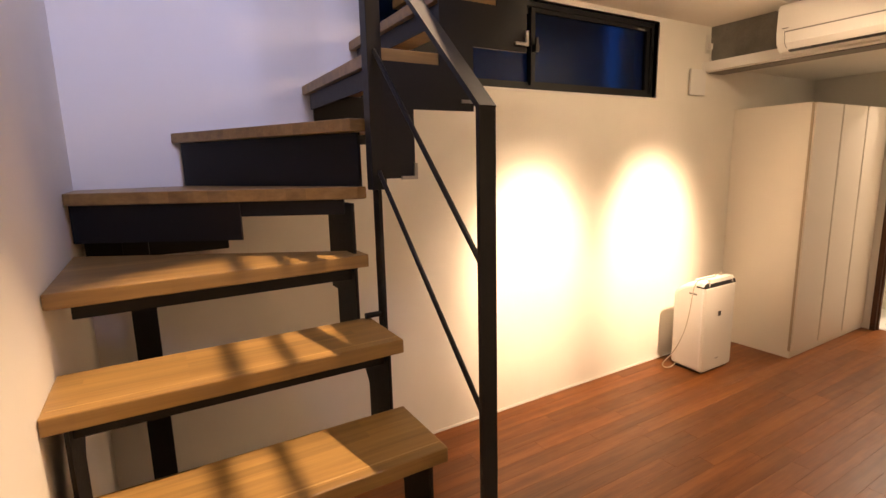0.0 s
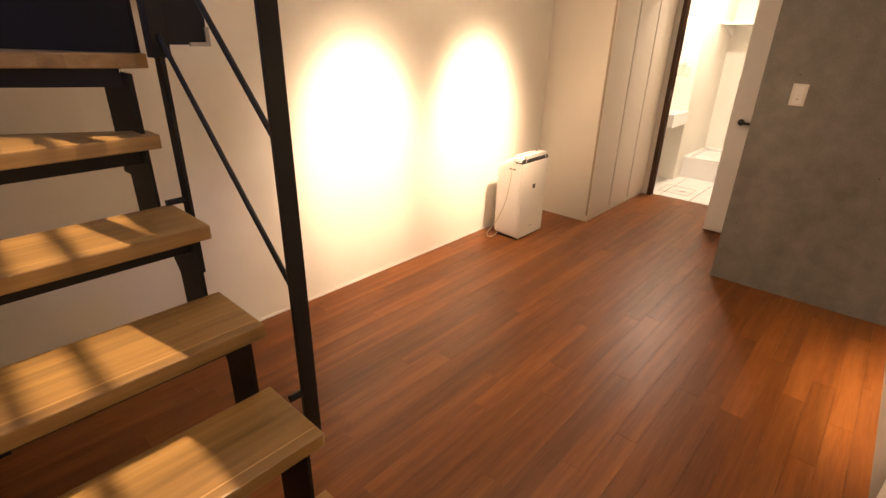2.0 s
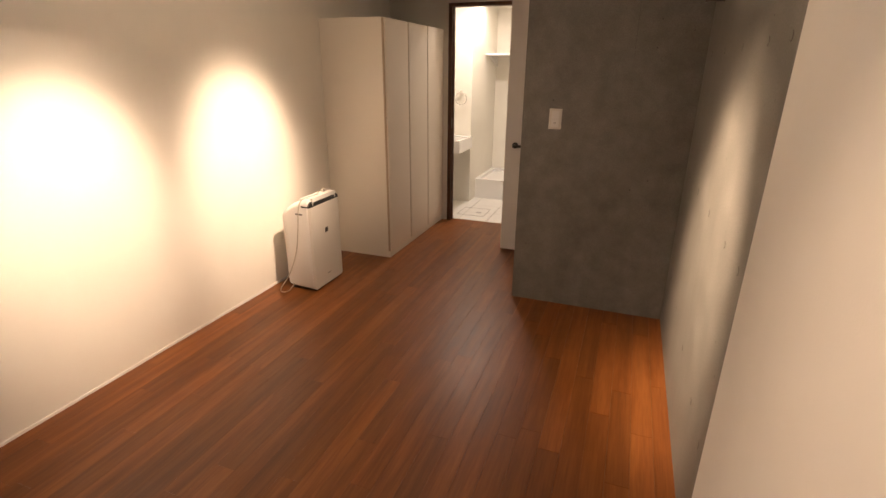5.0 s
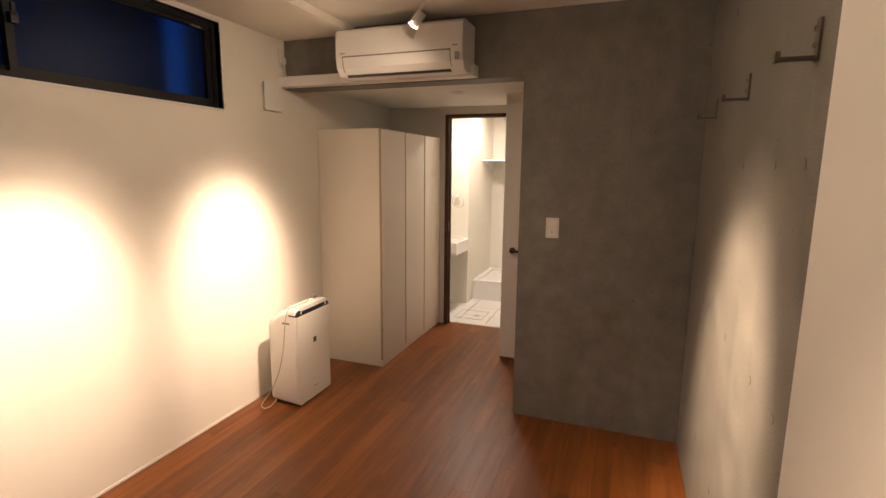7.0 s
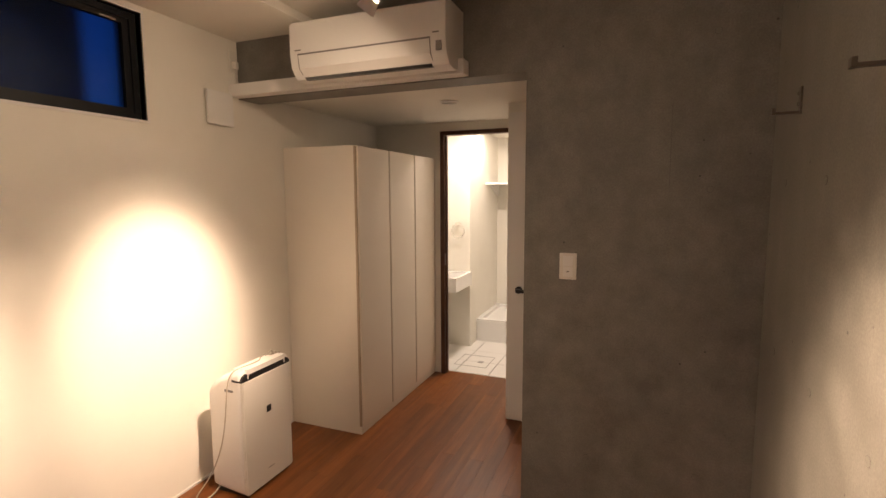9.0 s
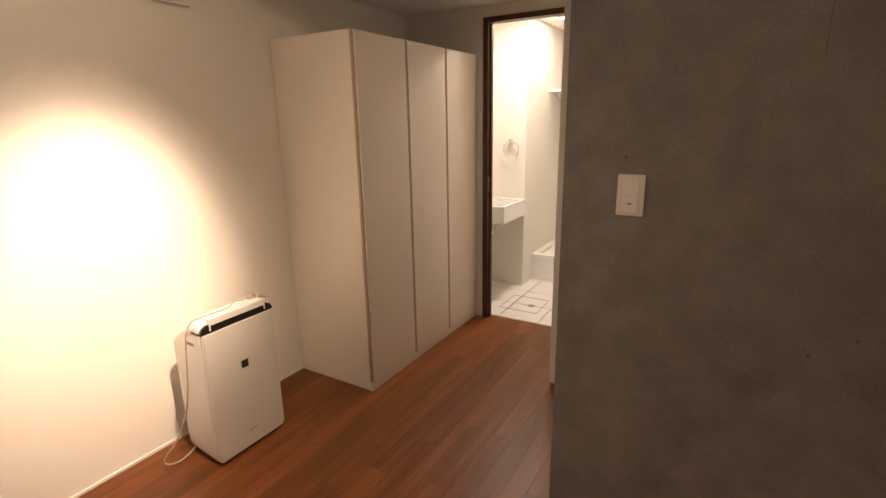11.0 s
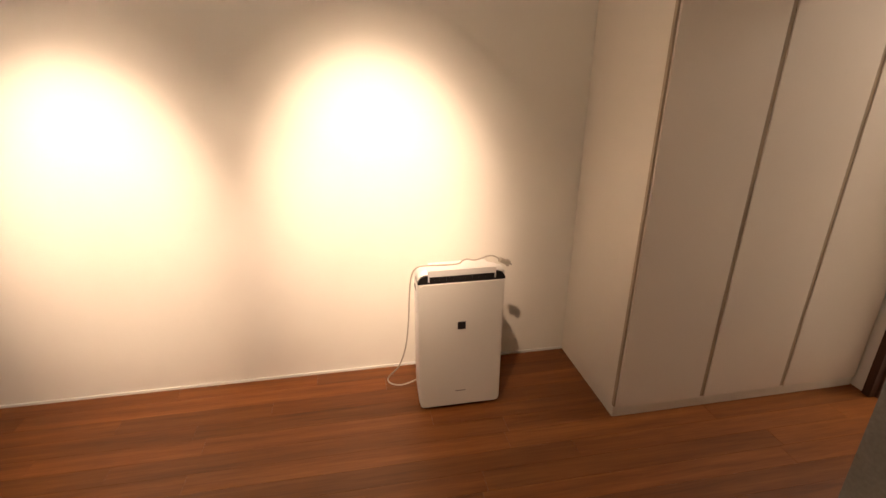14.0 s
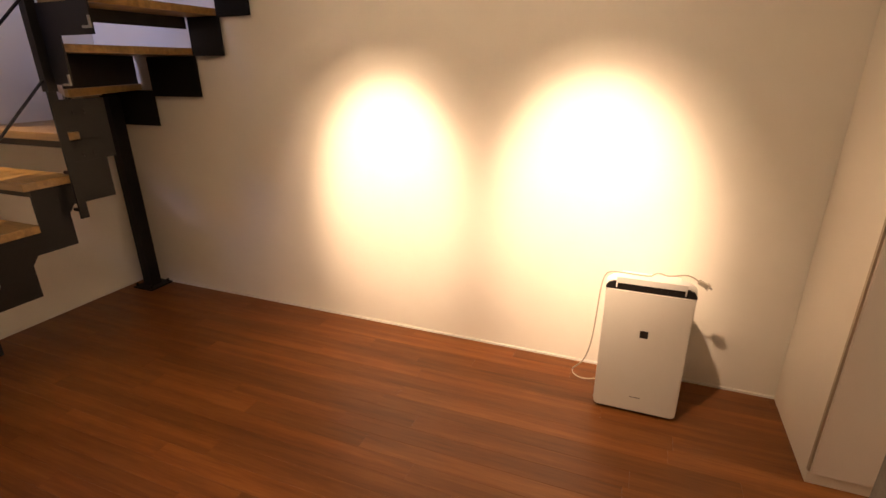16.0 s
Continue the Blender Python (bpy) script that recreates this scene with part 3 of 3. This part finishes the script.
bm.faces.new(rings[-1][::-1])
part("body", bm, PLASTIC, deh, "", True)
part("base", box(-W_ / 2 + 0.02, W_ / 2 - 0.02, 0.0, D_ - 0.02, 0.0, 0.0145, 0.003), DARK_PLASTIC, deh)
fp = prism(rounded(W_ - 0.004, H_ - 0.062, 0.02), "y", -0.016, -0.0005)
bmesh.ops.translate(fp, verts=fp.verts, vec=(0, 0, 0.014))
bmesh.ops.bevel(fp, geom=[e for e in fp.edges if abs(e.verts[0].co.y - e.verts[1].co.y) < 1e-5 and e.verts[0].co.y < -0.01], offset=0.005, segments=2, affect="EDGES")
front_panel = part("front_panel", fp, PLASTIC_OLD, deh, "smooth white front panel")
part("badge", box(-0.0165, 0.0165, -0.0175, -0.0155, 0.394, 0.428, 0.0005), DARK_PLASTIC, front_panel, "small black square badge")
part("lettering", box(-0.022, 0.022, -0.0168, -0.0155, 0.088, 0.092), GREY_PRINT_GAP_SHADE, front_panel, "tiny grey unreadable lettering")
part("air_outlet", prism([(-W_ / 2 - 0.0005, H_ - 0.050), (W_ / 2 + 0.0005, H_ - 0.050), (W_ / 2 + 0.0005, H_ - 0.041), (W_ / 2 - 0.010, H_ - 0.024), (W_ / 2 - 0.030, H_ - 0.015),
                          (-W_ / 2 + 0.030, H_ - 0.015), (-W_ / 2 + 0.010, H_ - 0.024), (-W_ / 2 - 0.0005, H_ - 0.041)], "y", -0.012, 0.05), DARK_PLASTIC, deh, "black air outlet slot")
for i in range(9):
    part("louvre", box(-0.115 + i * 0.026, -0.113 + i * 0.026, -0.0128, 0.03, H_ - 0.042, H_ - 0.0195), DARK_PLASTIC, deh)
part("flap", boxes((-0.131, 0.131, -0.016, 0.030, H_ - 0.019, H_ + 0.007), (-0.136, -0.1305, -0.016, 0.032, H_ - 0.040, H_ + 0.006), (0.1305, 0.136, -0.016, 0.032, H_ - 0.040, H_ + 0.006)), PLASTIC, deh, "raised white flap")
part("top_handle", box(-0.12, 0.12, 0.045, 0.10, H_ - 0.045, H_ - 0.006, 0.006), PLASTIC, deh)
for s in (-1, 1):
    part("grip", box(s * 0.1735 - 0.003, s * 0.1735 + 0.003, 0.045, 0.10, 0.55, 0.562, 0.001), GREY_PRINT_GAP_SHADE, deh, "recessed side grip")
cord = tube([(-0.10, 0.2, 0.05), (-0.20, 0.16, 0.012), (-0.285, 0.17, 0.008), (-0.31, 0.2, 0.04), (-0.25, 0.16, 0.10), (-0.215, 0.10, 0.25), (-0.205, 0.07, 0.42), (-0.20, 0.06, 0.58), (-0.185, 0.05, 0.655),
             (-0.14, 0.03, 0.668), (0.0, 0.02, 0.664), (0.005, 0.04, 0.672), (0.03, 0.02, 0.690), (0.055, 0.04, 0.668), (0.10, 0.05, 0.674), (0.15, 0.09, 0.672), (0.184, 0.104, 0.640)], 0.0032, "power_cord", CORD, deh, "grey-beige power cord")
plug = box(-0.022, 0.018, -0.011, 0.011, -0.010, 0.010, 0.004)
add_box(plug, 0.018, 0.022, -0.014, 0.014, -0.013, 0.013)
bmesh.ops.transform(plug, matrix=pose(0.205, 0.105, 0.628, 0, 28, 8), verts=plug.verts)
plug = part("plug", plug, CORD, deh, "grey-beige mains plug")
for s in (-0.0055, 0.0055):
    blade = box(0.022, 0.038, s - 0.0012, s + 0.0012, -0.003, 0.004)
    bmesh.ops.transform(blade, matrix=pose(0.205, 0.105, 0.628, 0, 28, 8), verts=blade.verts)
    part("plug_blade", blade, GREY_STEEL, plug)

# ---- air conditioner ----
ax0, ax1, ay0 = -1.345, -0.545, 3.475
ac = thing("air_conditioner", "white split air conditioner mounted on the concrete lintel", "air conditioner", (0, 0, 0))
prof = [(CY - 0.001, 2.085), (CY - 0.001, 2.345), (ay0 + 0.04, 2.345), (ay0 + 0.012, 2.335), (ay0, 2.31), (ay0 - 0.004, 2.18), (ay0 + 0.006, 2.12), (ay0 + 0.045, 2.075), (ay0 + 0.10, 2.066), (ay0 + 0.16, 2.075)]
part("body", prism(prof, "x", ax0, ax1, 0.004), PLASTIC, ac)
part("front_panel", prism([(ay0 - 0.006, 2.185), (ay0 - 0.0005, 2.185), (ay0 + 0.0005, 2.318), (ay0 - 0.003, 2.322)], "x", ax0 + 0.002, ax1 - 0.002), PLASTIC, ac)
part("flap", prism([(ay0 - 0.007, 2.176), (ay0 + 0.002, 2.118), (ay0 + 0.040, 2.084), (ay0 + 0.046, 2.086), (ay0 + 0.010, 2.122), (ay0 - 0.001, 2.177)], "x", ax0 + 0.05, ax1 - 0.075), PLASTIC, ac, "closed white air flap")
part("outlet", prism([(ay0 + 0.046, 2.072), (ay0 + 0.034, 2.083), (ay0 + 0.05, 2.09), (ay0 + 0.07, 2.072)], "x", ax0 + 0.055, ax1 - 0.08), DARK_PLASTIC, ac, "dark slot under the flap")
# grey strips stand in for the shade in the gaps round the flap
part("panel_gap", box(ax0 + 0.045, ax1 - 0.07, ay0 - 0.0062, ay0 + 0.002, 2.1775, 2.1845), GREY_PRINT_GAP_SHADE, ac, "grey strip for the shade in the gap above the flap")
for gx in (ax0 + 0.046, ax1 - 0.0745):
    part("flap_gap", prism([(ay0 - 0.0065, 2.178), (ay0 + 0.0015, 2.118), (ay0 + 0.040, 2.0835), (ay0 + 0.05, 2.09), (ay0 + 0.012, 2.125), (ay0 + 0.002, 2.178)], "x", gx, gx + 0.0035), GREY_PRINT_GAP_SHADE, ac)
part("maker_plate", box(ax0 + 0.03, ax0 + 0.065, ay0 - 0.0062, ay0 - 0.002, 2.197, 2.203), GREY_PRINT_GAP_SHADE, ac, "tiny grey unreadable lettering")
part("maker_plate", box(ax1 - 0.06, ax1 - 0.03, ay0 - 0.0062, ay0 - 0.002, 2.197, 2.203), GREY_PRINT_GAP_SHADE, ac, "tiny grey unreadable lettering")
part("receiver", box(ax1 - 0.045, ax1 - 0.02, ay0 - 0.006, ay0 + 0.004, 2.125, 2.165, 0.001), GREY_PRINT_GAP_SHADE, ac, "small grey signal window")

# ---- small fittings on the walls ----
vent = thing("vent_cover", "square white ventilation cover standing off the plastered wall", "vent")
part("cover", box(WX + 0.014, WX + 0.026, 3.455, 3.63, 1.895, 2.07, 0.003), WHITE_PAINT, vent)
part("collar", box(WX + 0.0005, WX + 0.014, 3.475, 3.61, 1.915, 2.05), GROOVE, vent)
sock = thing("wall_socket", "white wall socket with the air conditioner's plug", "socket")
part("plate", box(WX + 0.0005, WX + 0.009, 3.635, 3.69, 2.19, 2.31, 0.003), PLASTIC_OLD, sock)
part("plug", box(WX + 0.009, WX + 0.035, 3.65, 3.675, 2.21, 2.25, 0.004), PLASTIC_OLD, sock)
tube([(WX + 0.03, 3.66, 2.22), (WX + 0.03, 3.66, 2.17), (WX + 0.02, 3.67, 2.14), (WX + 0.03, 3.68, 2.125)], 0.004, "cable", PLASTIC_OLD, sock)
sw = thing("light_switch", "white double rocker light switch on the concrete wall", "switch")
part("plate", box(-0.089, -0.014, CY - 0.008, CY - 0.0005, 1.138, 1.257, 0.003), PLASTIC_OLD, sw)
part("rocker", prism([(CY - 0.013, 1.199), (CY - 0.0082, 1.199), (CY - 0.0082, 1.244), (CY - 0.010, 1.244)], "x", -0.073, -0.030), PLASTIC, sw)
low = part("rocker", prism([(CY - 0.010, 1.151), (CY - 0.0082, 1.151), (CY - 0.0082, 1.197), (CY - 0.013, 1.197)], "x", -0.073, -0.030), PLASTIC, sw)
part("indicator", box(-0.057, -0.046, CY - 0.0132, CY - 0.010, 1.172, 1.177), GREY_PRINT_GAP_SHADE, low, "tiny grey printed mark")


def bracket(y, z):
    b = thing("wall_bracket", "L-shaped bare steel shelf bracket bolted to the concrete wall", "bracket", (RX, y, z), group="wall brackets")
    part("wall_plate", box(-0.006, -0.0005, -0.012, 0.012, -0.02, 0.065, 0.001), DULL_STEEL, b)
    arm = part("arm", box(-0.074, -0.006, -0.010, 0.010, -0.018, -0.010, 0.001), DULL_STEEL, b)
    part("tip", box(-0.080, -0.070, -0.011, 0.011, -0.020, 0.002, 0.002), DULL_STEEL, arm)
    for h in (0.012, 0.045):
        part("bolt", rod((-0.006, 0, h), (-0.011, 0, h), 0.006, 6), CHROME, b)
    return b


first = bracket(2.09, 1.785)
copy_thing(first, pose(RX, 2.735, 1.785))
copy_thing(first, pose(RX, 3.38, 1.785))


def tie_hole(parent, place, axis):
    r = ring(place, 0.0118, 0.0013, axis, "tie_hole", SHADED_CONCRETE, parent)
    d = 0.0012
    bm = bmesh.new()
    off = Vector((-d, 0, 0)) if axis == "x" else Vector((0, -d, 0))
    rod(Vector(place) + off * 0.2, Vector(place) + off, 0.012, 16, bm=bm)
    part("plug", bm, CONCRETE, r)


we, wnorth = bpy.data.objects["wall_east_concrete"], bpy.data.objects["wall_north_concrete"]
for z in (2.14, 1.55, 0.955, 0.36):
    for y in (2.09, 2.325, 2.71, 3.1, 3.5):
        tie_hole(we, (RX, y, z), "x")
for z in (2.14, 1.533, 0.92, 0.32):
    for x in (0.048, 0.494):
        tie_hole(wnorth, (x, CY, z), "y")

part("formwork_seam", box(0.344, 0.346, CY - 0.0014, CY - 0.0002, 1.55, 1.88), SHADED_CONCRETE, wnorth)

# ---- track lights ----
track = thing("light_track", "white ceiling track for the spotlights", "light track")
part("rail", box(TRACK_X - 0.017, TRACK_X + 0.017, 1.2, 3.27, CZ - 0.022, CZ, 0.002), WHITE_PAINT, track)
part("end_cap", box(TRACK_X - 0.018, TRACK_X + 0.018, 3.27, 3.29, CZ - 0.024, CZ, 0.003), DARK_PLASTIC, track, "dark end cap")
for i, (place, target, power, size) in enumerate(SPOTS):
    p, d = Vector(place), (Vector(target) - Vector(place)).normalized()
    s = thing("spotlight", "white track spotlight with a lit warm lamp", "spotlight", group="ceiling spotlights")
    part("adapter", box(TRACK_X - 0.014, TRACK_X + 0.014, p.y - 0.05, p.y + 0.05, CZ - 0.04, CZ - 0.022, 0.002), WHITE_PAINT, s)
    part("stem", rod((TRACK_X, p.y, CZ - 0.04), p - d * 0.05 + Vector((0, 0, 0.012)), 0.005, 10), WHITE_PAINT, s)
    h = rod(p - d * 0.085, p - d * 0.01, 0.023, 24)
    rod(p - d * 0.01, p + d * 0.035, 0.024, 24, 0.036, bm=h, caps=False)
    part("lamp_head", h, WHITE_PAINT, s, "", True)
    part("lamp_face", rod(p + d * 0.029, p + d * 0.032, 0.0325, 24), LAMP_ON, s, "lit lamp face")

# ---- downlights ----
# the downlight at y 5.66 is unseen, added to go with the fill
for name, x, y, z, mat, text in (("downlight", -0.90, 4.44, 2.10, LAMP_OFF, "round recessed ceiling downlight, switched off"), ("downlight", -1.12, 6.30, 2.165, LAMP_SOFT, "lit round recessed downlight; the nearer of the two is added fill"),
                                   ("downlight", -1.12, 5.66, 2.165, LAMP_SOFT, "lit round recessed downlight; the nearer of the two is added fill")):
    d = thing(name, text, "downlight", (x, y, z))
    ring((0, 0, -0.003), 0.052, 0.006, "z", "trim_ring", WHITE_PAINT, d)
    part("diffuser", rod((0, 0, -0.0005), (0, 0, -0.003), 0.05, 32), mat, d)

# ---- washroom things ----
basin = thing("wash_basin", "white rectangular ceramic wash basin on the washroom pier", "wash basin")
bx0, bx1, by0, by1, bz0, bz1 = -1.795, -1.285, 5.60, 6.048, 0.633, 0.763
bm = boxes((bx0, bx1, by0, by0 + 0.022, bz0, bz1), (bx0, bx1, by1 - 0.06, by1, bz0, bz1), (bx0, bx0 + 0.022, by0 + 0.022, by1 - 0.06, bz0, bz1),
           (bx1 - 0.022, bx1, by0 + 0.022, by1 - 0.06, bz0, bz1), (bx0 + 0.022, bx1 - 0.022, by0 + 0.022, by1 - 0.06, bz0, bz0 + 0.03))
part("bowl", bm, CERAMIC, basin)
tube([(-1.54, 5.82, 0.634), (-1.54, 5.82, 0.50), (-1.54, 5.84, 0.44), (-1.54, 5.90, 0.43), (-1.54, 5.93, 0.48), (-1.54, 5.96, 0.53), (-1.54, 6.05, 0.53)], 0.016, "trap", CHROME, basin, "chrome waste trap")
tr_ = thing("towel_ring", "clear and chrome towel ring on the washroom pier", "towel ring")
ring((-1.42, 6.018, 1.165), 0.066, 0.005, "y", "ring", CHROME, tr_)
part("mount", rod((-1.42, 6.05, 1.235), (-1.42, 6.012, 1.235), 0.018), CHROME, tr_)
shelf = thing("shelf", "white wall shelf in the shower", "shelf")
part("board", box(-1.304, -0.452, 6.56, 7.049, 1.625, 1.648, 0.002), WHITE_PAINT, shelf)
part("support", prism([(6.70, 1.624), (7.049, 1.624), (7.049, 1.50), (7.02, 1.50)], "x", -1.304, -1.284), WHITE_PAINT, shelf)
tray = thing("shower_tray", "raised white shower tray with a low rim", "shower tray")
part("tray", boxes((-1.304, -0.452, 6.27, 7.049, 0.0, 0.20)), CERAMIC, tray)
part("rim", boxes((-1.304, -0.452, 6.265, 6.31, 0.20, 0.235), (-1.304, -1.26, 6.31, 7.049, 0.20, 0.235), (-0.497, -0.452, 6.31, 7.049, 0.20, 0.235), (-1.26, -0.497, 7.0, 7.049, 0.20, 0.235)), CERAMIC, tray)
rail_ = thing("towel_rail", "thin chrome rail on the washroom wall", "rail")
part("bar", rod((-1.79, 5.95, 1.22), (-1.55, 6.03, 1.22), 0.004), CHROME, rail_)

# ---- pieces: washroom tiles, floorboards ----
wf = bpy.data.objects["washroom_floor"]
tile_mesh = mesh_of(box(0, 0.294, 0, 0.294, 0, 0.007, 0.0015, 1), "tile", TILE)
for i in range(5):
    for j in range(4):
        x, y = -1.80 + i * 0.3, DY + 0.068 + j * 0.3
        if x + 0.29 > -0.44 or y > 6.27:
            continue
        t = new("tile", tile_mesh)
        t.location, t.parent = (x, y, -0.006), wf
hatch = thing("floor_hatch", "tiled floor drain cover with a small metal pull", "drain")
part("frame", boxes((-1.27, -0.97, 5.50, 5.506, 0.0008, 0.0025), (-1.27, -0.97, 5.794, 5.80, 0.0008, 0.0025), (-1.27, -1.264, 5.506, 5.794, 0.0008, 0.0025), (-0.976, -0.97, 5.506, 5.794, 0.0008, 0.0025)), GROUT, hatch)
part("pull", box(-1.085, -1.035, 5.61, 5.66, 0.001, 0.004, 0.001), GREY_STEEL, hatch)

floor = structure("floor", box(-1.889, RX, -1.25, DY + 0.06, -0.0155, -0.012), FRAME_WOOD, "reddish brown wooden strip floor", "floor")
rnd = random.Random(7)
PW = 0.09
lengths = (0.61, 0.91, 1.21, 1.52)
plank_mesh = {}
x = WX
while x < RX:
    low_end, high_end = (-1.25 if x > 0.06 else BY), (4.62 if x > -0.6 else DY + 0.058)
    y = low_end - rnd.random() * 0.5
    while y < high_end:
        full = rnd.choice(lengths)
        start, stop = max(y, low_end), min(y + full, high_end)
        length = round(stop - start, 3)
        y += full
        if length < 0.02:
            continue
        if length not in plank_mesh:
            plank_mesh[length] = mesh_of(box(0.0002, PW - 0.0002, 0.0002, length - 0.0002, -0.012, 0.0, 0.0005, 1), "floorboard", FLOOR_WOOD)
        b = new("floorboard", plank_mesh[length])
        b.location, b.parent = (x, start, 0), floor
    x += PW
